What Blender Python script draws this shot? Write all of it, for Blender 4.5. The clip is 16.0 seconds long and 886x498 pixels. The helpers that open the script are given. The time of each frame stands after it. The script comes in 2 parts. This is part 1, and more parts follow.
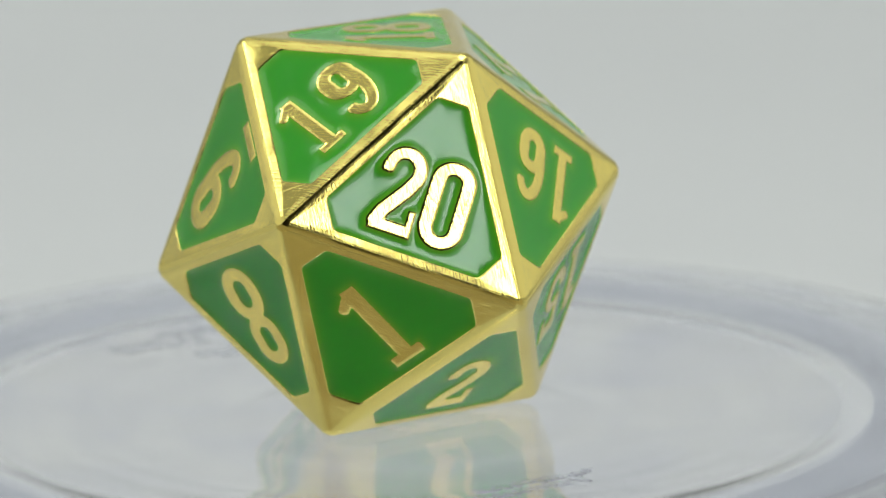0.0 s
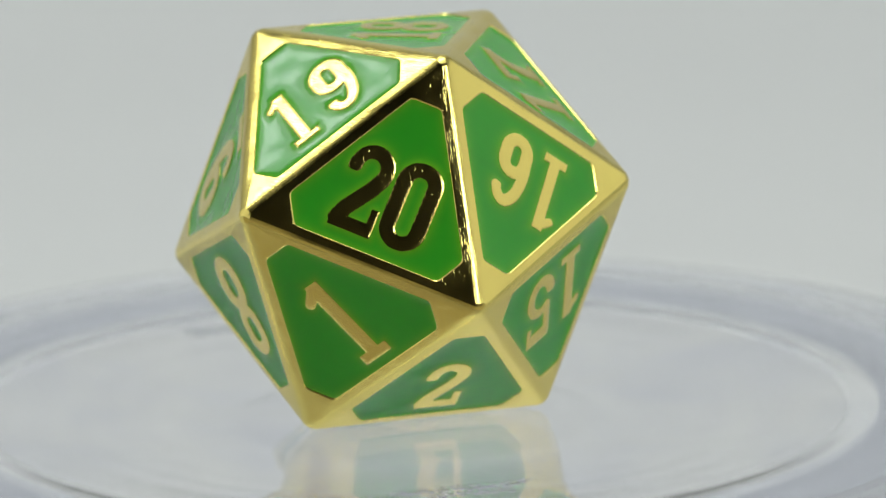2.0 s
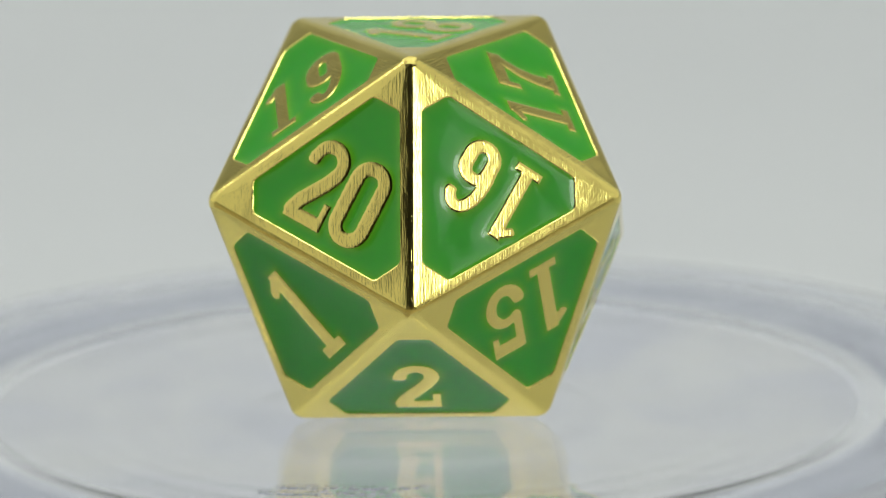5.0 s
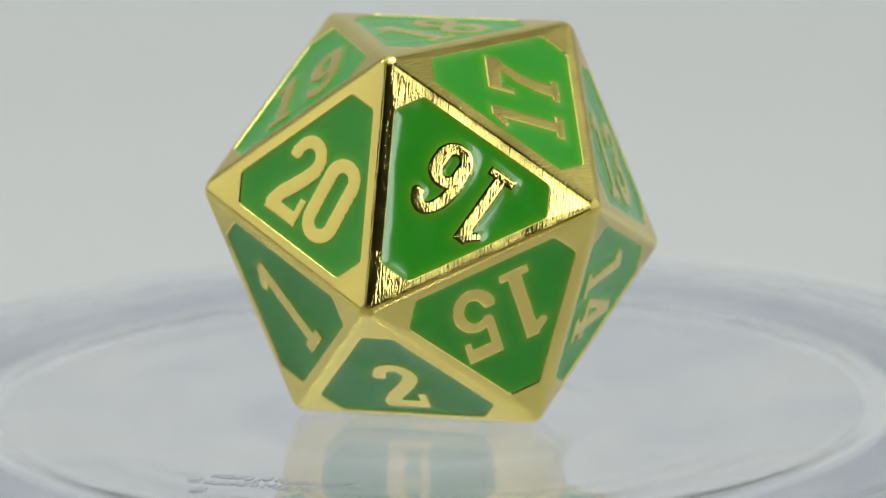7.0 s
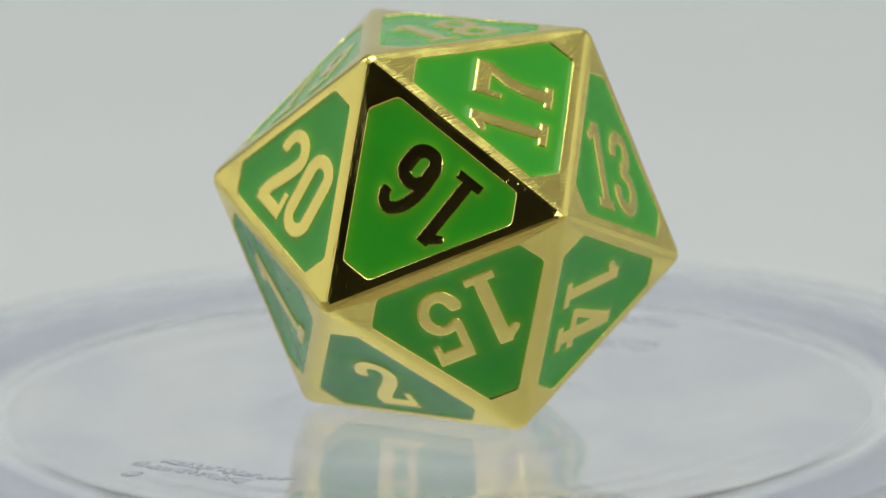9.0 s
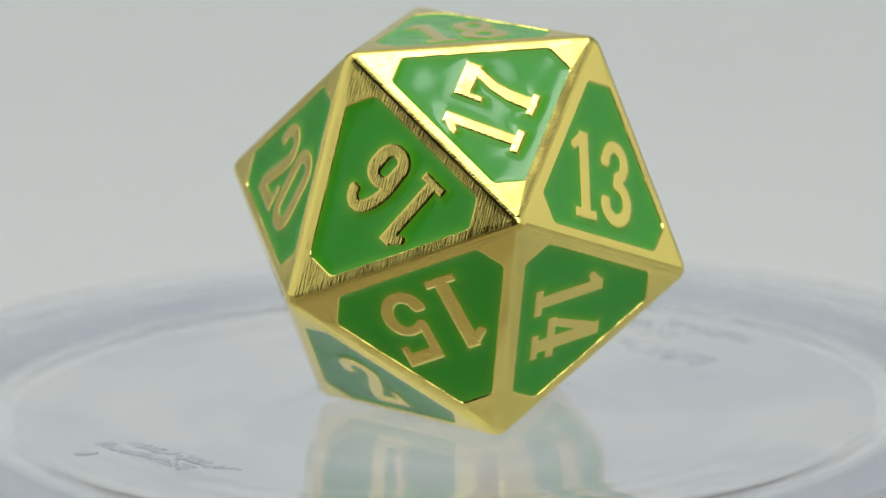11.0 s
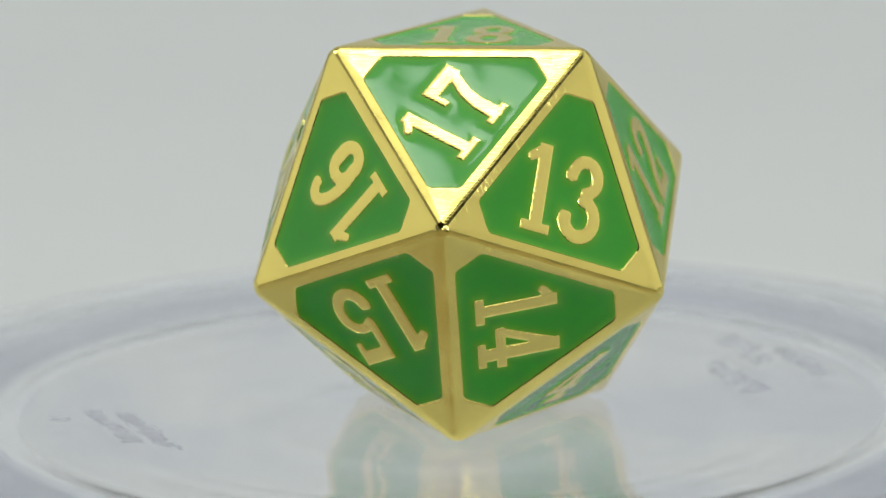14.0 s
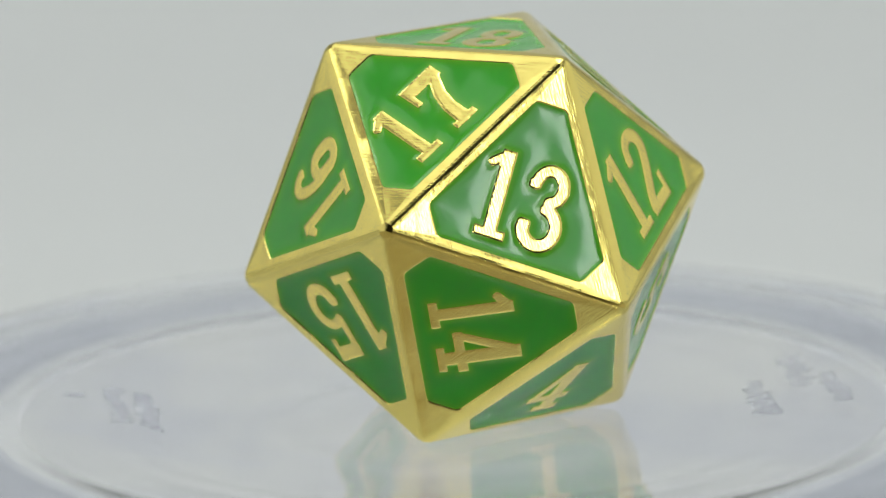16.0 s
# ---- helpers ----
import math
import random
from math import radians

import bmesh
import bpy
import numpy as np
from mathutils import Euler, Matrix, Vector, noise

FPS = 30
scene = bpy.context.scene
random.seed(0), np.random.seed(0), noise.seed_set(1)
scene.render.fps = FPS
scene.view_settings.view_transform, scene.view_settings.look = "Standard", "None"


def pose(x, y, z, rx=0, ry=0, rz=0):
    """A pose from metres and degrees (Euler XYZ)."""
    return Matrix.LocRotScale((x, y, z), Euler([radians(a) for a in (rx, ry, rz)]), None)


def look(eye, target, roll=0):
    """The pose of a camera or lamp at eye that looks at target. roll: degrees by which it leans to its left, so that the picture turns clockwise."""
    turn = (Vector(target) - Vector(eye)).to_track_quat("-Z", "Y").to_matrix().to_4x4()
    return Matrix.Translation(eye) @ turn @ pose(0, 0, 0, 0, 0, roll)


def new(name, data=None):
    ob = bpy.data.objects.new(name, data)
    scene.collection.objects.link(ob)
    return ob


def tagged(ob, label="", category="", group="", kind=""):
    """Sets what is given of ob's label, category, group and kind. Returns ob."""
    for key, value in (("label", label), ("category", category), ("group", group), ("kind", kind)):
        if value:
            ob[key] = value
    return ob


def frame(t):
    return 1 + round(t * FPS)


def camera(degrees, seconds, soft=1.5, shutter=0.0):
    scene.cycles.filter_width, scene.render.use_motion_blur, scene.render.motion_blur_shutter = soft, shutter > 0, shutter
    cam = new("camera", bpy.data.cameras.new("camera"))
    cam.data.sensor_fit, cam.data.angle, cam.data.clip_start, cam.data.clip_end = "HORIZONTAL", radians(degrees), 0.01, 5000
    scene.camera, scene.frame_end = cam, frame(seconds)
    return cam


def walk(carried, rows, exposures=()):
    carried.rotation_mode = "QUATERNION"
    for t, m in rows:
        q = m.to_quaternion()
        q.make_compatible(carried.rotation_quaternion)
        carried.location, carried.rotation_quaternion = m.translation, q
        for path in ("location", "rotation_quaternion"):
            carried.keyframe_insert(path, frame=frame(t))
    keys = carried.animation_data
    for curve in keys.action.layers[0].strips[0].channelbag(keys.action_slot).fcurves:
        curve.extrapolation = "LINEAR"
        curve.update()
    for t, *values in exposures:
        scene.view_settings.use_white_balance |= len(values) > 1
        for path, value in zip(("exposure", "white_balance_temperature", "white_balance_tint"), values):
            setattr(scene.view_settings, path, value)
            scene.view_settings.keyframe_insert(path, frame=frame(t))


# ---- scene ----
# ---- camera ----
EDGE = 0.01384                      # edge length of the die
PHI = [(0.0, 303.9), (4.0, 274.7), (8.5, 242.5), (12.5, 213.6), (16.0, 187.5)]
DIE_OFF = (-0.00293, -0.00028)      # die's foot in the turning frame
CUP_OFF = (-0.00156, -0.00014)     # cup's centre in the turning frame

cam = camera(9.115, 16.0, soft=1.3)
EYE = (0.0, -0.29460, 0.07796)
PITCH, YAW, ROLL = 13.120, 0.208, -1.047
VIEW = pose(*EYE, 90 - PITCH, 0, -YAW) @ pose(0, 0, 0, 0, 0, ROLL)
walk(cam, [(0.0, VIEW), (16.0, VIEW)])
cam.data.dof.use_dof = True
cam.data.dof.focus_distance = 0.2935
cam.data.dof.aperture_fstop = 48.0
scene.view_settings.exposure = -0.665

FLOOR_Z = -0.042                    # paper sheet below the cup's top

# ---- light ----
world = bpy.data.worlds.new("room_world")
scene.world = world
world.use_nodes = True
world.node_tree.nodes["Background"].inputs[0].default_value = (0.75, 0.8, 0.9, 1)
world.node_tree.nodes["Background"].inputs[1].default_value = 0.02


def softbox(name, at, target, w, h, watts, colour=(0.958, 1.0, 0.985)):
    data = bpy.data.lights.new(name, "AREA")
    data.shape, data.size, data.size_y = "RECTANGLE", w, h
    data.energy, data.color = watts, colour
    ob = new(name, data)
    ob.matrix_world = look(at, target)
    return ob


# each softbox: a wide soft cloth with a brighter middle
softbox("top_softbox", (0.0, 0.10, 0.78), (0.0, 0.10, 0.0), 0.64, 0.84, 2.75)
softbox("top_bulb", (0.035, 0.01, 0.65), (0.035, 0.01, 0.0), 0.27, 0.20, 1.30)
softbox("side_softbox", (-0.37, 0.17, 0.50), (0, 0, 0.01), 0.20, 0.20, 0.54)
softbox("side_bulb", (-0.365, 0.168, 0.494), (0, 0, 0.01), 0.07, 0.07, 0.13)
softbox("front_softbox", (0.2680, -0.4734, 0.265), (0, 0, 0.01), 0.22, 0.28, 0.52)
softbox("front_bulb", (0.2252, -0.4720, 0.262), (0, 0, 0.01), 0.11, 0.14, 0.50)
# added fill lamps, brightening the gold as if light came through the tent sides
softbox("fill_west", (-0.545, -0.105, 0.32), (0, -0.105, 0.32), 0.91, 0.6, 0.68)
softbox("fill_east", (0.545, -0.12, 0.32), (0, -0.12, 0.32), 0.95, 0.6, 0.70)

# ---- materials ----


def mat(name):
    m = bpy.data.materials.new(name)
    m.use_nodes = True
    t = m.node_tree
    return m, t.nodes, t.links, t.nodes["Principled BSDF"]


def node(nodes, kind, **values):
    n = nodes.new(kind)
    for k, v in values.items():
        n.inputs[k.replace("_", " ")].default_value = v
    return n


def gold_material(name, coords, hatch):
    """Polished plating with hatching left by the belt; coords: where its plane coordinates come from, hatch: depth of the hatching."""
    m, n, l, p = mat(name)
    p.inputs["Metallic"].default_value = 1.0
    tc = n.new("ShaderNodeTexCoord")

    def streaks(turn_by, along, across, detail):
        rot = node(n, "ShaderNodeMapping", Rotation=(0, 0, turn_by))
        l.new(tc.outputs[coords], rot.inputs["Vector"])
        mp = node(n, "ShaderNodeMapping", Scale=(along, across, across))
        l.new(rot.outputs[0], mp.inputs["Vector"])
        t = node(n, "ShaderNodeTexNoise", Scale=1.0, Detail=detail, Roughness=0.6)
        l.new(mp.outputs[0], t.inputs["Vector"])
        return t.outputs[0]

    big = node(n, "ShaderNodeTexNoise", Scale=330.0, Detail=3.0)
    l.new(tc.outputs["Object"], big.inputs["Vector"])
    amount = node(n, "ShaderNodeMapRange", From_Min=0.36, From_Max=0.66, To_Min=0.40, To_Max=1.0)
    l.new(big.outputs[0], amount.inputs[0])
    b1 = node(n, "ShaderNodeBump", Distance=hatch)
    l.new(amount.outputs[0], b1.inputs["Strength"])
    l.new(streaks(1.05, 700, 9800, 2.0), b1.inputs["Height"])
    # a few deeper single scratches
    deep = node(n, "ShaderNodeMapRange", From_Min=0.66, From_Max=0.72)
    l.new(streaks(0.55, 260, 6500, 0.0), deep.inputs[0])
    b2 = node(n, "ShaderNodeBump", Distance=0.000004, Strength=0.4)
    b2.invert = True
    l.new(deep.outputs[0], b2.inputs["Height"])
    l.new(b1.outputs[0], b2.inputs["Normal"])
    # dust pits in the plating
    pit = node(n, "ShaderNodeTexVoronoi", Scale=4200.0)
    l.new(tc.outputs["Object"], pit.inputs["Vector"])
    small = node(n, "ShaderNodeMapRange", From_Min=0.05, From_Max=0.15)
    l.new(pit.outputs["Distance"], small.inputs[0])
    b3 = node(n, "ShaderNodeBump", Distance=0.000012, Strength=0.28)
    l.new(small.outputs[0], b3.inputs["Height"])
    l.new(b2.outputs[0], b3.inputs["Normal"])
    # faces polished a little out of true
    wav = node(n, "ShaderNodeTexNoise", Scale=300.0, Detail=1.5)
    l.new(tc.outputs["Object"], wav.inputs["Vector"])
    b4 = node(n, "ShaderNodeBump", Distance=0.0002, Strength=0.6)
    l.new(wav.outputs[0], b4.inputs["Height"])
    l.new(b3.outputs[0], b4.inputs["Normal"])
    l.new(b4.outputs[0], p.inputs["Normal"])
    col = node(n, "ShaderNodeMix")
    col.data_type = "RGBA"
    l.new(big.outputs[0], col.inputs["Factor"])
    col.inputs["A"].default_value = (0.89, 0.74, 0.195, 1)
    col.inputs["B"].default_value = (0.83, 0.68, 0.195, 1)
    l.new(col.outputs["Result"], p.inputs["Base Color"])
    rough = node(n, "ShaderNodeMapRange", From_Min=0.3, From_Max=0.75, To_Min=0.08, To_Max=0.15)
    l.new(big.outputs[0], rough.inputs[0])
    l.new(rough.outputs[0], p.inputs["Roughness"])
    return m


def enamel_material():
    m, n, l, p = mat("green_enamel")
    tc = n.new("ShaderNodeTexCoord")
    cloud = node(n, "ShaderNodeTexNoise", Scale=180.0, Detail=3.0)
    l.new(tc.outputs["Object"], cloud.inputs["Vector"])
    col = node(n, "ShaderNodeMix")
    col.data_type = "RGBA"
    l.new(cloud.outputs[0], col.inputs["Factor"])
    col.inputs["A"].default_value = (0.026, 0.330, 0.019, 1)
    col.inputs["B"].default_value = (0.048, 0.430, 0.024, 1)
    # lime glow painted in where the enamel thins and climbs the gold
    thin_glow = n.new("ShaderNodeAttribute")
    thin_glow.attribute_name = "thin_glow"
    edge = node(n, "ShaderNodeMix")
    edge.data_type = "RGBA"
    l.new(thin_glow.outputs["Fac"], edge.inputs["Factor"])
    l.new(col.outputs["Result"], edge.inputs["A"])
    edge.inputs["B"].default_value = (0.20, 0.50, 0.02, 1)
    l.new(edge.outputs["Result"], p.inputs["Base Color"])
    p.inputs["Roughness"].default_value = 0.115
    p.inputs["IOR"].default_value = 1.47
    wav = node(n, "ShaderNodeTexNoise", Scale=260.0, Detail=1.0)
    l.new(tc.outputs["Object"], wav.inputs["Vector"])
    b = node(n, "ShaderNodeBump", Distance=0.0004, Strength=0.4)
    l.new(wav.outputs[0], b.inputs["Height"])
    l.new(b.outputs[0], p.inputs["Normal"])
    return m


def clear_material(name, colour, streak=0.0, frost=0.0, rough=0.03, ior=1.42, swell=0.35):
    """Clear moulded plastic; streak: how far flow lines round the axis grey it, frost: how much of it scatters, swell: broad clouding."""
    m, n, l, p = mat(name)
    p.inputs["Transmission Weight"].default_value = 1.0 - frost
    p.inputs["IOR"].default_value = ior
    p.inputs["Roughness"].default_value = rough
    tc = n.new("ShaderNodeTexCoord")
    xyz = n.new("ShaderNodeSeparateXYZ")
    l.new(tc.outputs["Object"], xyz.inputs[0])
    far = n.new("ShaderNodeVectorMath")
    far.operation = "LENGTH"
    l.new(tc.outputs["Object"], far.inputs[0])
    ang = n.new("ShaderNodeMath")
    ang.operation = "ARCTAN2"
    l.new(xyz.outputs["Y"], ang.inputs[0])
    l.new(xyz.outputs["X"], ang.inputs[1])
    polar = n.new("ShaderNodeCombineXYZ")
    l.new(far.outputs["Value"], polar.inputs["X"])
    l.new(ang.outputs[0], polar.inputs["Y"])
    mp = node(n, "ShaderNodeMapping", Scale=(620, 1.2, 1))
    l.new(polar.outputs[0], mp.inputs["Vector"])
    flow = node(n, "ShaderNodeTexNoise", Scale=1.0, Detail=4.0, Distortion=0.6)
    l.new(mp.outputs[0], flow.inputs["Vector"])
    span = node(n, "ShaderNodeMapRange", From_Min=0.3, From_Max=0.72)
    l.new(flow.outputs[0], span.inputs[0])
    col = node(n, "ShaderNodeMix")
    col.data_type = "RGBA"
    l.new(span.outputs[0], col.inputs["Factor"])
    col.inputs["A"].default_value = (*[min(1, c * (1 + streak)) for c in colour], 1)
    col.inputs["B"].default_value = (*[c * (1 - streak) for c in colour], 1)
    cloud = node(n, "ShaderNodeTexNoise", Scale=95.0, Detail=2.5, Distortion=0.8)
    l.new(tc.outputs["Object"], cloud.inputs["Vector"])
    soft = node(n, "ShaderNodeMapRange", From_Min=0.42, From_Max=0.60, To_Min=0.0, To_Max=swell)
    l.new(cloud.outputs[0], soft.inputs[0])
    tone = node(n, "ShaderNodeMix")
    tone.data_type = "RGBA"
    l.new(soft.outputs[0], tone.inputs["Factor"])
    l.new(col.outputs["Result"], tone.inputs["A"])
    tone.inputs["B"].default_value = (0.86, 0.87, 0.945, 1)
    l.new(tone.outputs["Result"], p.inputs["Base Color"])
    wav = node(n, "ShaderNodeTexNoise", Scale=110.0, Detail=2.0)
    l.new(tc.outputs["Object"], wav.inputs["Vector"])
    b = node(n, "ShaderNodeBump", Distance=0.0001, Strength=0.22)
    l.new(wav.outputs[0], b.inputs["Height"])
    l.new(b.outputs[0], p.inputs["Normal"])
    return m


def plain_material(name, colour, rough, scale, vary):
    m, n, l, p = mat(name)
    tc = n.new("ShaderNodeTexCoord")
    noi = node(n, "ShaderNodeTexNoise", Scale=scale, Detail=5.0)
    l.new(tc.outputs["Object"], noi.inputs["Vector"])
    col = node(n, "ShaderNodeMix")
    col.data_type = "RGBA"
    l.new(noi.outputs[0], col.inputs["Factor"])
    col.inputs["A"].default_value = (*[c * (1 - vary) for c in colour], 1)
    col.inputs["B"].default_value = (*[min(1, c * (1 + vary)) for c in colour], 1)
    l.new(col.outputs["Result"], p.inputs["Base Color"])
    p.inputs["Roughness"].default_value = rough
    b = node(n, "ShaderNodeBump", Distance=0.0002, Strength=0.2)
    l.new(noi.outputs[0], b.inputs["Height"])
    l.new(b.outputs[0], p.inputs["Normal"])
    return m


GOLD = gold_material("polished_gold", "UV", 0.000022)
GOLD_RAISED = gold_material("polished_gold_numeral", "Object", 0.000021)
ENAMEL = enamel_material()
CLEAR = clear_material("clear_plastic", (0.985, 0.980, 1.0), 0.035, 0.0, 0.05, 1.38, 0.75)
# raised ring: its bright lamp sheen put in as whitish scattering
FROST_SHEEN = clear_material("frosted_sheen_plastic", (0.965, 0.970, 0.99), 0.03, 0.13, 0.14, 1.37)
# trough and rim: grey-blue reflections put into the colour of the plastic
TINTED_REFLECTION = clear_material("tinted_reflection_plastic", (0.70, 0.72, 0.81), 0.10, 0.0, 0.12, 1.36)
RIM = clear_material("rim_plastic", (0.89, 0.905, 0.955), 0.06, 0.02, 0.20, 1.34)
SHEER = clear_material("sheer_plastic", (0.985, 0.985, 0.995), 0.01, 0.0, 0.25, 1.08)
MARK = clear_material("mark_plastic", (0.92, 0.925, 0.97), 0.02, 0.10, 0.14, 1.42, 0.1)
PAPER = plain_material("white_paper", (0.68, 0.69, 0.69), 0.9, 60.0, 0.02)
CLOTH = plain_material("white_cloth", (0.84, 0.84, 0.83), 0.95, 90.0, 0.03)
TABLE = plain_material("table_wood", (0.42, 0.36, 0.27), 0.6, 40.0, 0.2)
DARK = plain_material("dark_wall", (0.30, 0.27, 0.22), 0.9, 6.0, 0.15)


def mesh(name, verts, faces, material, smooth=False):
    me = bpy.data.meshes.new(name)
    me.from_pydata([tuple(v) for v in verts], [], faces)
    me.materials.append(material)
    if smooth:
        me.polygons.foreach_set("use_smooth", [True] * len(me.polygons))
    me.update()
    return me


def part(name, me, parent, label=""):
    ob = new(name, me)
    ob.parent = parent
    return tagged(ob, label) if label else ob


# ---- setting: white sweep, side walls, dark room in front ----


def slab(name, lo, hi, material, label):
    bm = bmesh.new()
    bmesh.ops.create_cube(bm, size=1.0)
    for v in bm.verts:
        v.co = Vector([lo[i] if v.co[i] < 0 else hi[i] for i in range(3)])
    me = bpy.data.meshes.new(name)
    bm.to_mesh(me)
    bm.free()
    me.materials.append(material)
    return tagged(new(name, me), label, "wall", kind="structure")


def sweep():
    """The unseen front edge runs obliquely under the cup to shape the die's reflections."""
    cols = [-0.55, -0.02, 0.05, 0.55]
    verts = []
    r = 0.30
    for x in cols:
        prof = [(-0.043 - 0.9 * max(-0.02, min(0.05, x)), FLOOR_Z), (0.30, FLOOR_Z)]
        for i in range(1, 17):
            a = math.pi / 2 * i / 16
            prof.append((0.30 + r * math.sin(a), FLOOR_Z + r * (1 - math.cos(a))))
        prof.append((0.60, 0.80))
        verts += [(x, y, z) for y, z in prof]
    n = len(prof)
    faces = [(k * n + i, k * n + n + i, k * n + n + i + 1, k * n + i + 1) for k in range(3) for i in range(n - 1)]
    me = mesh("backdrop", verts, faces, PAPER, True)
    ob = tagged(new("backdrop", me), "seamless white paper sweep under and behind the die", "backdrop", kind="structure")
    so = ob.modifiers.new("thick", "SOLIDIFY")
    so.thickness, so.offset = 0.0008, -1
    return ob


sweep()
slab("wall_west", (-0.57, -0.57, FLOOR_Z), (-0.552, 0.62, 0.82), CLOTH, "white cloth side of the light tent")
slab("wall_east", (0.552, -0.64, FLOOR_Z), (0.57, 0.62, 0.82), CLOTH, "white cloth side of the light tent")
slab("ceiling", (-0.57, -0.36, 0.80), (0.57, 0.62, 0.82), CLOTH, "white cloth top of the light tent")
slab("table", (-1.2, -1.6, FLOOR_Z - 0.05), (1.2, 0.9, FLOOR_Z - 0.003), TABLE, "brown wooden table top under the paper")
slab("wall_south", (-2.0, -2.0, -1.0), (2.0, -1.95, 2.0), DARK, "dark wall of the room in front of the tent")
slab("wall_room_west", (-2.05, -2.0, -1.0), (-2.0, 1.5, 2.0), DARK, "dark side wall of the room")
slab("wall_room_east", (2.0, -2.0, -1.0), (2.05, 1.5, 2.0), DARK, "dark side wall of the room")
slab("wall_north", (-2.0, 1.5, -1.0), (2.0, 1.55, 2.0), DARK, "dark back wall of the room")
slab("ceiling_room", (-2.05, -2.0, 2.0), (2.05, 1.55, 2.05), DARK, "dark ceiling of the room")
slab("floor", (-2.05, -2.0, -1.05), (2.05, 1.55, -1.0), DARK, "dark floor of the room")

# ---- the die ----
GOLDEN = (1 + 5 ** 0.5) / 2


def die_corners():
    """The twelve corners, lying on the face opposite the 18, by letter."""
    c, s = EDGE / math.sqrt(3), math.sin(math.radians(60))
    big = c * GOLDEN
    z = [0.0, EDGE * 0.577350, EDGE * 0.934172, EDGE * 1.511523]

    def at(r, deg, zz):
        return Vector((r * math.cos(radians(deg)), r * math.sin(radians(deg)), zz))

    return {"a": at(c, 0, z[3]), "f": at(c, 120, z[3]), "d": at(c, 240, z[3]),
            "e": at(big, 60, z[2]), "l": at(big, 180, z[2]), "b": at(big, 300, z[2]),
            "c": at(big, 0, z[1]), "j": at(big, 120, z[1]), "i": at(big, 240, z[1]),
            "h": at(c, 60, 0.0), "k": at(c, 180, 0.0), "g": at(c, 300, 0.0)}


# number, corner to which its top points, the two other corners
SIDES = [("20", "abc"), ("19", "dab"), ("16", "cae"), ("17", "aef"), ("18", "daf"), ("1", "bcg"), ("2", "cgh"),
         ("15", "hce"), ("14", "jeh"), ("13", "fej"), ("12", "fjl"), ("4", "jhk"), ("8", "gbi"), ("9_", "ibd"),
         ("11", "ldf"), ("10", "idl"), ("7", "kil"), ("5", "ljk"), ("6_", "igk"), ("3", "kgh")]


def box(x, y, cx, cy, hx, hy, r=0.0):
    dx, dy = np.abs(x - cx) - hx + r, np.abs(y - cy) - hy + r
    return np.hypot(np.maximum(dx, 0), np.maximum(dy, 0)) + np.minimum(np.maximum(dx, dy), 0) - r


def stroke(x, y, pts, w0, w1):
    """Distance to a line of points whose half width goes from w0 to w1."""
    out = np.full(x.shape, 9.0)
    n = len(pts) - 1
    for i in range(n):
        (ax, ay), (bx, by) = pts[i], pts[i + 1]
        dx, dy = bx - ax, by - ay
        u = np.clip(((x - ax) * dx + (y - ay) * dy) / (dx * dx + dy * dy + 1e-12), 0, 1)
        w = w0 + (w1 - w0) * (i + u) / n
        out = np.minimum(out, np.hypot(x - ax - u * dx, y - ay - u * dy) - w)
    return out


def arc(cx, cy, rx, ry, d0, d1, n=18):
    return [(cx + rx * math.cos(radians(d0 + (d1 - d0) * i / n)), cy + ry * math.sin(radians(d0 + (d1 - d0) * i / n))) for i in range(n + 1)]


def ring(x, y, cy, hx, hy, ix, iy):
    return np.maximum(box(x, y, 0.28, cy, hx, hy, hx * 0.97), -box(x, y, 0.28, cy, ix, iy, ix * 0.97))


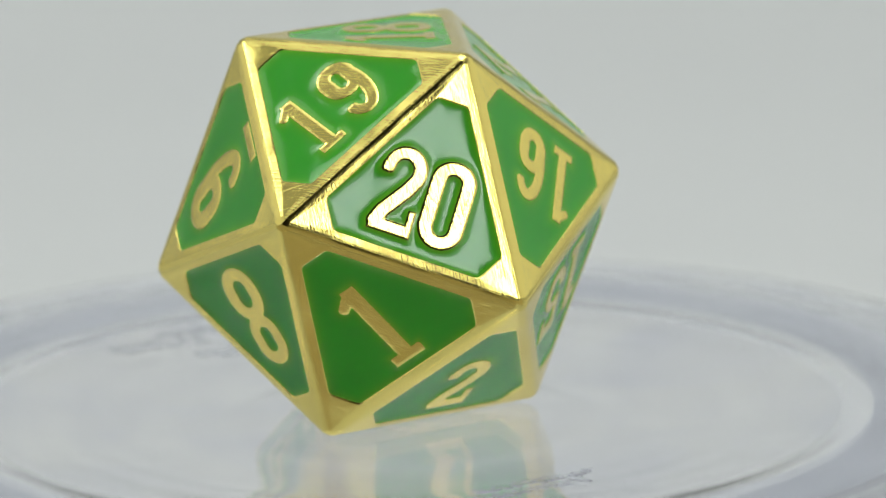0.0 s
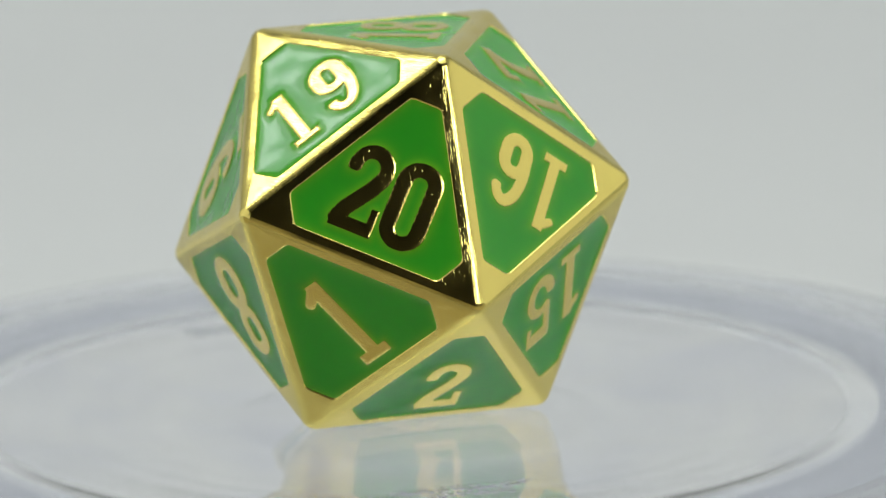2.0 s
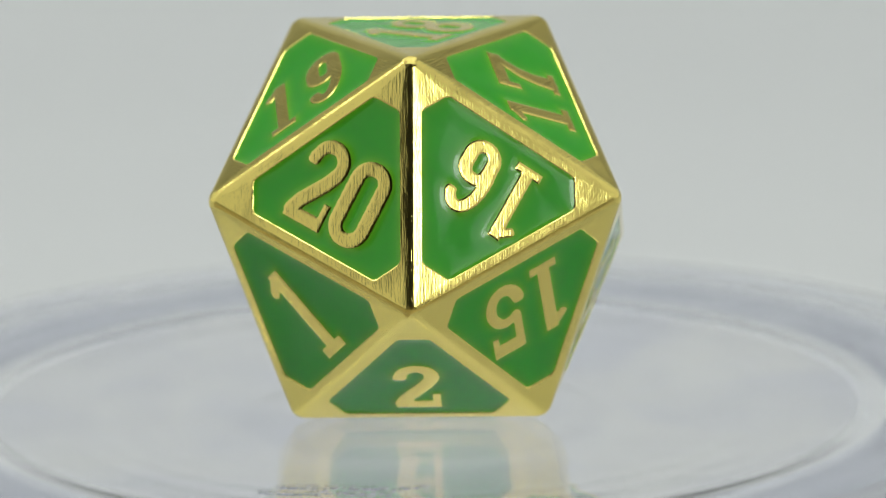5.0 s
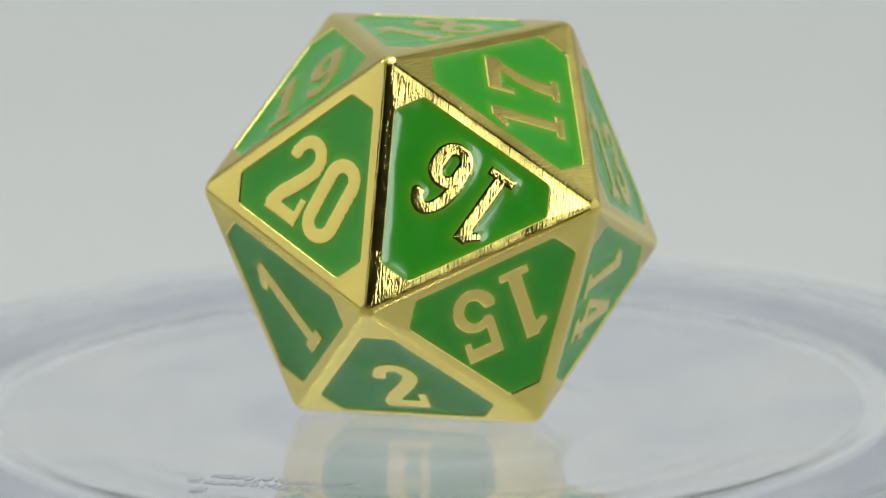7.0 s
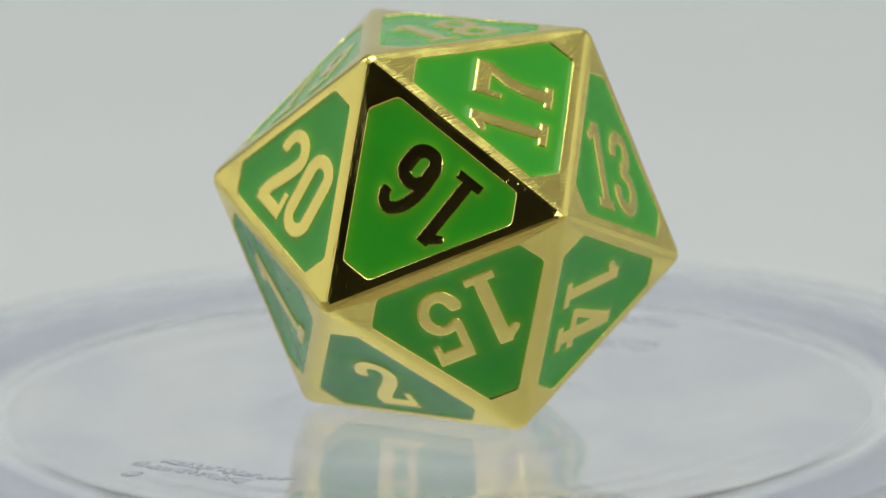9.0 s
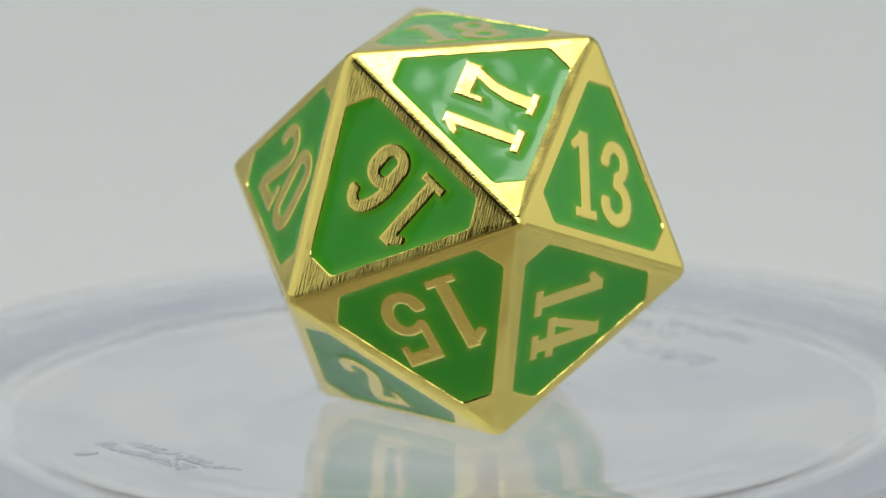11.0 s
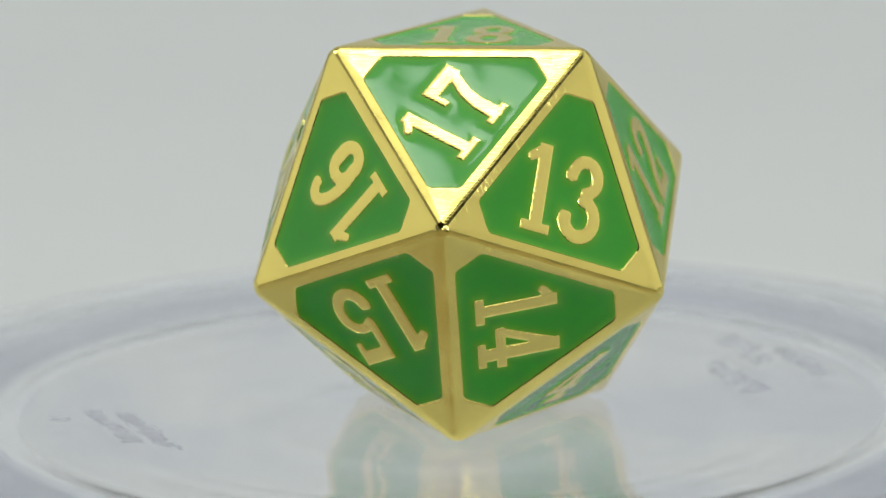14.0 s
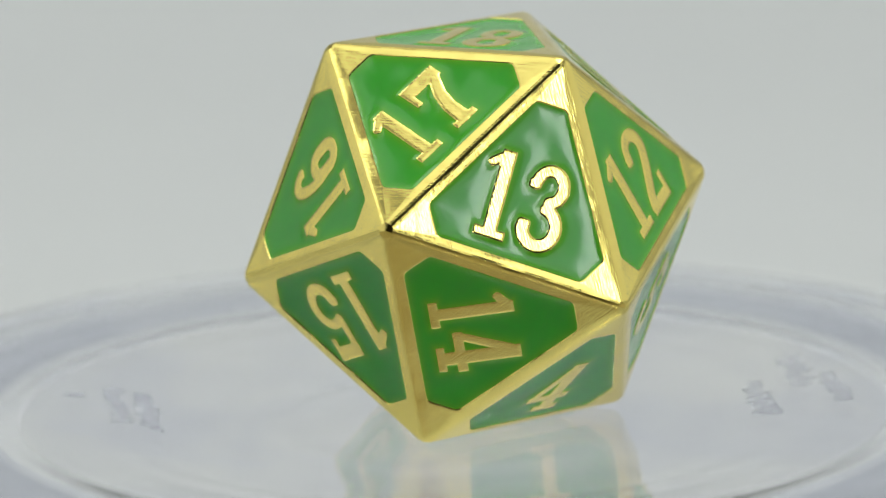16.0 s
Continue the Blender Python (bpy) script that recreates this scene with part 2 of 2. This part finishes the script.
def digit(ch, x, y):
    """Signed distance to a bold condensed slab numeral in a cell 0.56 wide and 1 high."""
    m = lambda *a: np.minimum.reduce(a)
    if ch == "0":
        return ring(x, y, 0.5, 0.265, 0.5, 0.085, 0.34)
    if ch == "1":
        return m(box(x, y, 0.29, 0.5, 0.082, 0.5), box(x, y, 0.29, 0.055, 0.18, 0.055),
                 stroke(x, y, [(0.27, 0.93), (0.13, 0.83)], 0.065, 0.055))
    if ch == "2":
        return m(stroke(x, y, arc(0.27, 0.735, 0.175, 0.185, 175, -25) + [(0.36, 0.52), (0.16, 0.24), (0.10, 0.10)], 0.072, 0.088),
                 box(x, y, 0.28, 0.075, 0.25, 0.075), box(x, y, 0.485, 0.16, 0.045, 0.16), box(x, y, 0.085, 0.72, 0.075, 0.07, 0.05))
    if ch == "3":
        return m(stroke(x, y, arc(0.26, 0.745, 0.155, 0.18, 165, -75), 0.07, 0.075), stroke(x, y, arc(0.25, 0.285, 0.19, 0.21, 80, -165), 0.075, 0.08),
                 box(x, y, 0.09, 0.74, 0.075, 0.065, 0.05), box(x, y, 0.075, 0.26, 0.08, 0.075, 0.05))
    if ch == "4":
        return m(stroke(x, y, [(0.33, 0.93), (0.07, 0.32)], 0.06, 0.055), box(x, y, 0.28, 0.285, 0.28, 0.06),
                 box(x, y, 0.36, 0.5, 0.09, 0.5), box(x, y, 0.36, 0.05, 0.17, 0.05))
    if ch == "5":
        return m(box(x, y, 0.29, 0.91, 0.21, 0.09), box(x, y, 0.13, 0.72, 0.055, 0.22), box(x, y, 0.46, 0.83, 0.04, 0.12),
                 stroke(x, y, arc(0.265, 0.315, 0.19, 0.235, 130, -165), 0.06, 0.08), box(x, y, 0.075, 0.27, 0.075, 0.07, 0.05))
    if ch == "6":
        return m(ring(x, y, 0.295, 0.255, 0.295, 0.062, 0.135), stroke(x, y, arc(0.30, 0.48, 0.205, 0.43, 195, 55), 0.085, 0.075),
                 box(x, y, 0.44, 0.78, 0.075, 0.065, 0.05))
    if ch == "7":
        return m(box(x, y, 0.28, 0.90, 0.27, 0.10), box(x, y, 0.055, 0.80, 0.045, 0.16),
                 stroke(x, y, [(0.46, 0.84), (0.32, 0.58), (0.26, 0.34), (0.25, 0.09)], 0.07, 0.10), box(x, y, 0.25, 0.05, 0.17, 0.05))
    if ch == "8":
        return np.minimum(ring(x, y, 0.745, 0.225, 0.255, 0.08, 0.13), ring(x, y, 0.27, 0.265, 0.27, 0.09, 0.14))
    if ch == "9":
        return digit("6", 0.56 - x, 1 - y)
    return box(x, y, 0.28, 0.06, 0.23, 0.055)     # the bar under a 6 or 9


HIGH = 0.350 * EDGE                 # height of the numerals
IN_R, CUT_R = 0.2452 * EDGE, 0.3813 * EDGE


def panel_distance(x, y):
    """Below 0 inside the enamel panel: a triangle with its corners cut, in the face's own plane."""
    d = np.full(x.shape, -9.0)
    for k in range(3):
        a = radians(-90 + 120 * k)
        d = np.maximum(d, x * math.cos(a) + y * math.sin(a) - IN_R)
        d = np.maximum(d, -x * math.cos(a) - y * math.sin(a) - CUT_R)
    return d


# size, lift, spacing and sideways shift of the numerals on a face
SETTING = {"8": (1.22, 0.085, 0.55, 0.0), "1": (1.13, 0.03, 0.55, 0.0), "9_": (1.15, 0.07, 0.55, 0.0), "6_": (1.15, 0.07, 0.55, 0.0),
           "16": (0.90, -0.02, 0.60, -0.12), "17": (0.91, -0.025, 0.65, -0.09), "15": (0.97, 0.0, 0.59, 0.0), "14": (0.93, 0.0, 0.56, 0.0),
           "19": (0.92, 0.0, 0.66, -0.015), "13": (1.0, 0.0, 0.56, -0.03)}


def layout(text):
    """Characters with the lower left corner of their cells in metres, and their size."""
    k, lift, gap, aside = SETTING.get(text, (1.0, 0.0, 0.55, 0.0))
    k *= HIGH
    if text.endswith("_"):
        return [(text[0], -0.28 * k, (lift - 0.42) * k, k), ("_", -0.28 * k, (lift - 0.66) * k, k)]
    gap *= k
    x0 = -gap * (len(text) - 1) / 2 + (aside - 0.28) * k
    return [(ch, x0 + gap * i, (lift - 0.54) * k, k) for i, ch in enumerate(text)]


def relief(field, x0, y0, step, nx, ny):
    """The area where field < 0, cut out of a grid, as points, triangles and rim edges."""
    verts, index, faces, rim = [], {}, [], []

    def pt(key, px, py):
        if key not in index:
            index[key] = len(verts)
            verts.append((px, py))
        return index[key]

    for j in range(ny - 1):
        for i in range(nx - 1):
            cell = [(i, j), (i + 1, j), (i + 1, j + 1), (i, j + 1)]
            val = [field[b, a] for a, b in cell]
            if min(val) >= 0:
                continue
            poly = []
            for k in range(4):
                (a0, b0), (a1, b1) = cell[k], cell[(k + 1) % 4]
                v0, v1 = val[k], val[(k + 1) % 4]
                if v0 < 0:
                    poly.append((pt((a0, b0), x0 + a0 * step, y0 + b0 * step), False))
                if (v0 < 0) != (v1 < 0):
                    u = v0 / (v0 - v1)
                    key = (min((a0, b0), (a1, b1)), max((a0, b0), (a1, b1)), 0)
                    poly.append((pt(key, x0 + (a0 + u * (a1 - a0)) * step, y0 + (b0 + u * (b1 - b0)) * step), True))
            faces.append([p for p, _ in poly])
            for k in range(len(poly)):
                if poly[k][1] and poly[(k + 1) % len(poly)][1] and len(poly) > 2:
                    rim.append((poly[k][0], poly[(k + 1) % len(poly)][0]))
    return verts, faces, rim


GLYPHS = {}


def numeral(ch):
    """A raised gold numeral, its top at z = 0."""
    if ch in GLYPHS:
        return GLYPHS[ch]
    step = 0.0125
    xs, ys = np.meshgrid(np.arange(-0.05, 0.63, step), np.arange(-0.05, 1.06, step))
    field = digit(ch, xs, ys) + 0.0022 * np.sin(xs * 71 + ord(ch)) * np.sin(ys * 63)
    verts, faces, rim = relief(field, -0.05, -0.05, step, xs.shape[1], xs.shape[0])
    edge = {i for e in rim for i in e}
    arr = np.array(verts)
    depth = np.maximum(0.0, -digit(ch, arr[:, 0], arr[:, 1]))
    drop = 0.000026 * np.clip(1 - depth / 0.026, 0, 1) ** 1.5
    v3 = [(x * HIGH, y * HIGH, -drop[i]) for i, (x, y) in enumerate(verts)]
    side = {}
    for i in sorted(edge):
        side[i] = len(v3)
        v3 += [v3[i], (v3[i][0], v3[i][1], -0.00035)]
    faces += [[side[b], side[a], side[a] + 1, side[b] + 1] for a, b in rim]
    GLYPHS[ch] = mesh("numeral", v3, faces, GOLD_RAISED, True)
    return GLYPHS[ch]


def enamel_panel(text):
    """The enamel pool of one face; it climbs a little where it meets the gold."""
    step = 0.000125
    n = 86
    x0, y0 = -0.41 * EDGE, -0.28 * EDGE
    xs, ys = np.meshgrid(x0 + step * np.arange(n + 4), y0 + step * np.arange(n))
    wall = panel_distance(xs, ys)
    rim = np.abs(np.minimum(wall, 0))
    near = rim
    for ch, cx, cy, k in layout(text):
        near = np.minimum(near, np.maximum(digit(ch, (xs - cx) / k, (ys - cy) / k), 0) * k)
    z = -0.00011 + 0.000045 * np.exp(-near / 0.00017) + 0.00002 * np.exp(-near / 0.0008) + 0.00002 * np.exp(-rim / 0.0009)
    keep = wall < 0.00025
    verts = np.stack([xs, ys, z], -1).reshape(-1, 3)
    w = xs.shape[1]
    faces, used = [], {}
    out = []

    def use(k):
        if k not in used:
            used[k] = len(out)
            out.append(verts[k])
        return used[k]

    for j in range(n - 1):
        for i in range(w - 1):
            if keep[j, i] and keep[j, i + 1] and keep[j + 1, i] and keep[j + 1, i + 1]:
                k = j * w + i
                faces.append([use(k), use(k + 1), use(k + w + 1), use(k + w)])
    me = mesh("enamel_panel", out, faces, ENAMEL, True)
    # strength of the painted lime glow, falling off from the gold
    layer = me.attributes.new("thin_glow", "FLOAT", "POINT")
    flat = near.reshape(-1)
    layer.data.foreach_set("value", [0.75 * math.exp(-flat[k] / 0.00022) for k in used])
    return me


def face_pose(P, tri):
    a, b, c = (P[k] for k in tri)
    mid = (a + b + c) / 3
    up = (a - mid).normalized()
    nor = (mid - Vector((0, 0, EDGE * 0.7557615))).normalized()
    side = up.cross(nor)
    m = Matrix((side, up, nor)).transposed().to_4x4()
    m.translation = mid
    return m


def panel_outline():
    """Corners of the pocket, three small steps round each bend."""
    pts = []
    for k in range(3):
        a = radians(90 + 120 * k)
        u, v = Vector((math.cos(a), math.sin(a))), Vector((-math.sin(a), math.cos(a)))
        half = abs(2 * IN_R - CUT_R) / math.sqrt(3)
        c0, c1 = u * CUT_R - v * half, u * CUT_R + v * half
        cut = 0.00022
        for c, sgn in ((c0, -1), (c1, 1)):
            along = v * -sgn
            b = a + sgn * radians(60)
            side = Vector((math.cos(b), math.sin(b)))
            away = Vector((-side.y, side.x)) * sgn
            p, q = c + along * cut, c + away * cut
            mid = (p + q) / 2 * 0.45 + c * 0.55
            pts.append([p, mid, q] if sgn > 0 else [q, mid, p])
    return [x for g in pts for x in g]


def die_body(P):
    """Solid gold: rounded edges, a pocket with sloped walls in every face."""
    names = sorted(P)
    bm = bmesh.new()
    vs = {k: bm.verts.new(P[k]) for k in names}
    for _, tri in SIDES:
        m = face_pose(P, tri)
        loop = [vs[k] for k in tri]
        n = (P[tri[1]] - P[tri[0]]).cross(P[tri[2]] - P[tri[0]])
        bm.faces.new(loop if n.dot(m.col[2].to_3d()) > 0 else loop[::-1])
    bmesh.ops.bevel(bm, geom=bm.edges[:] , offset=0.00028, segments=4, profile=0.5, affect="EDGES")
    bm.normal_update()
    uv = bm.loops.layers.uv.new("plane")
    big = sorted(bm.faces, key=lambda f: -f.calc_area())[:20]
    flat = [(f.calc_center_median(), [v.co.copy() for v in f.verts]) for f in big]
    bmesh.ops.delete(bm, geom=big, context="FACES_ONLY")
    outline = panel_outline()
    n = len(outline)
    for _, tri in SIDES:
        m = face_pose(P, tri)
        mid, corners = min(flat, key=lambda q: (q[0] - m.translation).length)
        inv = m.inverted()
        loc = [(inv @ c) for c in corners]
        loc.sort(key=lambda c: (math.atan2(c.y, c.x) - radians(30)) % (2 * math.pi))
        tv = [bm.verts.new(m @ c) for c in loc]
        h0 = [bm.verts.new(m @ Vector((p.x, p.y, loc[0].z))) for p in outline]
        h1 = [bm.verts.new(m @ Vector((p.x * 0.981, p.y * 0.981, loc[0].z - 0.00006))) for p in outline]
        h2 = [bm.verts.new(m @ Vector((p.x * 0.978, p.y * 0.978, -0.0005))) for p in outline]
        per = n // 3
        for k in range(3):
            mine = h0[k * per:(k + 1) * per]
            nxt = h0[((k + 1) % 3) * per]
            for i in range(per - 1):
                bm.faces.new([tv[k], mine[i + 1], mine[i]])
            bm.faces.new([tv[k], tv[(k + 1) % 3], nxt, mine[-1]])
        for i in range(n):
            j = (i + 1) % n
            bm.faces.new([h0[i], h0[j], h1[j], h1[i]])
            bm.faces.new([h1[i], h1[j], h2[j], h2[i]])
    bmesh.ops.remove_doubles(bm, verts=bm.verts[:], dist=1e-7)
    # corners worn by polishing, faces a little out of true
    centre = Vector((0, 0, EDGE * 0.7557615))
    for v in bm.verts:
        near = min((v.co - P[k]).length for k in names)
        wear = 0.000040 * math.exp(-(near / 0.0012) ** 2) + 0.000007 * noise.noise(v.co * 420.0)
        v.co += (centre - v.co).normalized() * wear
    bmesh.ops.recalc_face_normals(bm, faces=bm.faces[:])
    planes = [face_pose(P, tri).inverted() for _, tri in SIDES]
    for f in bm.faces:
        c = f.calc_center_median()
        inv = max(planes, key=lambda q: (q @ c).z)
        for lp in f.loops:
            q = inv @ lp.vert.co
            lp[uv].uv = (q.x, q.y)
    me = bpy.data.meshes.new("body")
    bm.to_mesh(me)
    bm.free()
    me.materials.append(GOLD)
    return me


def build_die():
    P = die_corners()
    die = tagged(new("twenty_sided_die"), "gold metal twenty-sided die with green enamel faces on a clear cup", "die")
    part("body", die_body(P), die, "polished gold metal frame")
    for text, tri in SIDES:
        m = face_pose(P, tri)
        panel = part("enamel_panel", enamel_panel(text), die, "glossy green enamel face")
        panel.matrix_basis = m
        for ch, x, y, k in layout(text):
            g = part("numeral", numeral(ch), panel, "raised gold numeral")
            g.matrix_basis = Matrix.Translation((x, y, 0.0)) @ Matrix.Diagonal((k / HIGH, k / HIGH, 1.0, 1.0))
    return die


# ---- the cup ----


def build_cup():
    """Upturned clear plastic cup: flat bottom, ridge, trough, shoulder and a skirt down to the paper."""
    cup = tagged(new("plastic_cup"), "clear plastic cup turned upside down with moulded rings on its base", "cup")
    seg = 192

    def lathe(name, top, thick, material, label):
        """A closed ring or disc turned round the axis: the upper line, and the same line lower by thick."""
        under = []
        for i, (q, z) in enumerate(top):
            p0, p1 = Vector(top[max(i - 1, 0)]), Vector(top[min(i + 1, len(top) - 1)])
            d = (p1 - p0).normalized()
            under.append((max(0.0, q + d.y * thick) if q > 0 else 0.0, z - d.x * thick))
        prof = top + under[::-1]
        k = len(prof)
        verts, faces = [], []
        for s in range(seg):
            a = 2 * math.pi * s / seg
            verts += [(r * math.cos(a), r * math.sin(a), z) for r, z in prof]
        for s in range(seg):
            b0, b1 = s * k, ((s + 1) % seg) * k
            for i in range(k):
                faces.append((b0 + i, b0 + (i + 1) % k, b1 + (i + 1) % k, b1 + i))
        bm = bmesh.new()
        bm.from_mesh(mesh(name, verts, faces, material))
        bmesh.ops.remove_doubles(bm, verts=bm.verts[:], dist=1e-7)
        bmesh.ops.dissolve_degenerate(bm, edges=bm.edges[:], dist=1e-8)
        bmesh.ops.recalc_face_normals(bm, faces=bm.faces[:])
        for f in bm.faces:
            f.smooth = True
        me = bpy.data.meshes.new(name)
        bm.to_mesh(me)
        bm.free()
        me.materials.append(material)
        ob = part(name, me, cup, label)
        ob.visible_shadow = False
        return ob

    def dome(q):
        """Swelling under the die, dipping round it, then easing up to the ring."""
        swell, q1, q2, top = 0.25, 0.0100, 0.0245, 0.00051
        if q < q1:
            return -q * q / (2 * swell)
        h0, m0, w = -q1 * q1 / (2 * swell), -q1 / swell, q2 - q1
        u = min(1.0, (q - q1) / w)
        return h0 * (2 * u ** 3 - 3 * u * u + 1) + m0 * w * (u ** 3 - 2 * u * u + u) + top * (3 * u * u - 2 * u ** 3)

    def height(q):
        """Height of the upper side at radius q: a low ring, a shallow trough, a soft rim that turns down."""
        h = dome(q) + 0.000026 * math.exp(-((q - 0.0245) / 0.0008) ** 2)
        h -= 0.00003 * math.exp(-((q - 0.0275) / 0.0016) ** 2)
        h += 0.00003 * math.exp(-((q - 0.0318) / 0.0016) ** 2)
        # faint sink marks round the bowl
        h += 0.0000018 * math.sin((q - 0.0150) * 2300.0) * max(0.0, 1.0 - abs(q - 0.0190) / 0.0035)
        return h - 0.0012 * max(0.0, (q - 0.0345) / 0.0019) ** 2

    radii = [0.0] + [0.0005 + 0.0005 * i for i in range(16)] + [0.0082 + 0.0003 * i for i in range(48)] + [0.0226 + 0.00014 * i for i in range(99)]
    line = [(q, height(q)) for q in radii if q < 0.0357]
    low = line[-1][1]
    line += [(0.0360, low - 0.0006), (0.0363, low - 0.0016), (0.0365, low - 0.0035), (0.0372, -0.012), (0.0384, -0.026), (0.0398, FLOOR_Z + 0.0016)]
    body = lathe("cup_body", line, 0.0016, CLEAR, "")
    for extra in (FROST_SHEEN, TINTED_REFLECTION, RIM, SHEER):
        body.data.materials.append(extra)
    # ring, trough and rim get the plastics with reflections put into the colour
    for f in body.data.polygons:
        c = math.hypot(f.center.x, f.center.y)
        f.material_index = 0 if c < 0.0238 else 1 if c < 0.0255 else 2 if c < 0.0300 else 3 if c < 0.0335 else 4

    # moulded marks, too small to read
    rng = random.Random(4)

    def mark(x, y, lx, ly):
        bm = bmesh.new()
        bmesh.ops.create_cube(bm, size=1.0)
        bmesh.ops.bevel(bm, geom=bm.edges[:], offset=0.18, segments=2, affect="EDGES")
        lean = rng.uniform(-0.5, 0.5)
        for v in bm.verts:
            u, w = v.co.x * lx, v.co.y * ly + v.co.x * ly * lean
            v.co = Vector((x + u, y + w, dome(math.hypot(x + u, y + w)) + 0.000014 + v.co.z * 0.00009))
        me = bpy.data.meshes.new("moulded_mark")
        bm.to_mesh(me)
        bm.free()
        me.materials.append(MARK)
        part("moulded_mark", me, cup, "tiny raised moulded mark").visible_shadow = False

    ox, oy = CUP_OFF

    def letters(x, y0, y1, tall):
        """A line of ragged raised strokes along y."""
        y = y0
        while y < y1:
            w = rng.uniform(0.00014, 0.00045)
            mark(x - ox + rng.uniform(-1, 1) * 0.25 * tall, y - oy, tall * rng.uniform(0.5, 1.1), w)
            if rng.random() < 0.5:
                mark(x - ox + rng.choice((-0.4, 0.4)) * tall, y - oy + 0.0003, 0.00022, 0.0007)
            y += w + rng.uniform(0.00006, 0.00022)

    letters(0.0166, -0.0080, -0.0010, 0.0010)
    letters(0.0150, -0.0072, 0.0005, 0.0010)
    mark(0.0188 - ox, -0.0068 - oy, 0.0012, 0.0007)
    letters(-0.0185, -0.0028, 0.0042, 0.0013)
    letters(-0.0214, -0.0070, -0.0012, 0.0013)
    letters(-0.0228, -0.0030, 0.0035, 0.0010)
    return cup


the_die = build_die()
the_cup = build_cup()


def turn(t):
    for (t0, p0), (t1, p1) in zip(PHI, PHI[1:]):
        if t <= t1:
            return p0 + (p1 - p0) * (t - t0) / (t1 - t0)
    return PHI[-1][1]


def motions():
    for thing, (ox, oy) in ((the_die, DIE_OFF), (the_cup, CUP_OFF)):
        rows = []
        for i in range(33):
            t = i * 0.5
            a = radians(turn(t))
            rows.append((t, pose(ox * math.cos(a) - oy * math.sin(a), ox * math.sin(a) + oy * math.cos(a), 0.00004 if thing is the_die else 0.0, 0, 0, turn(t))))
        walk(thing, rows)


motions()
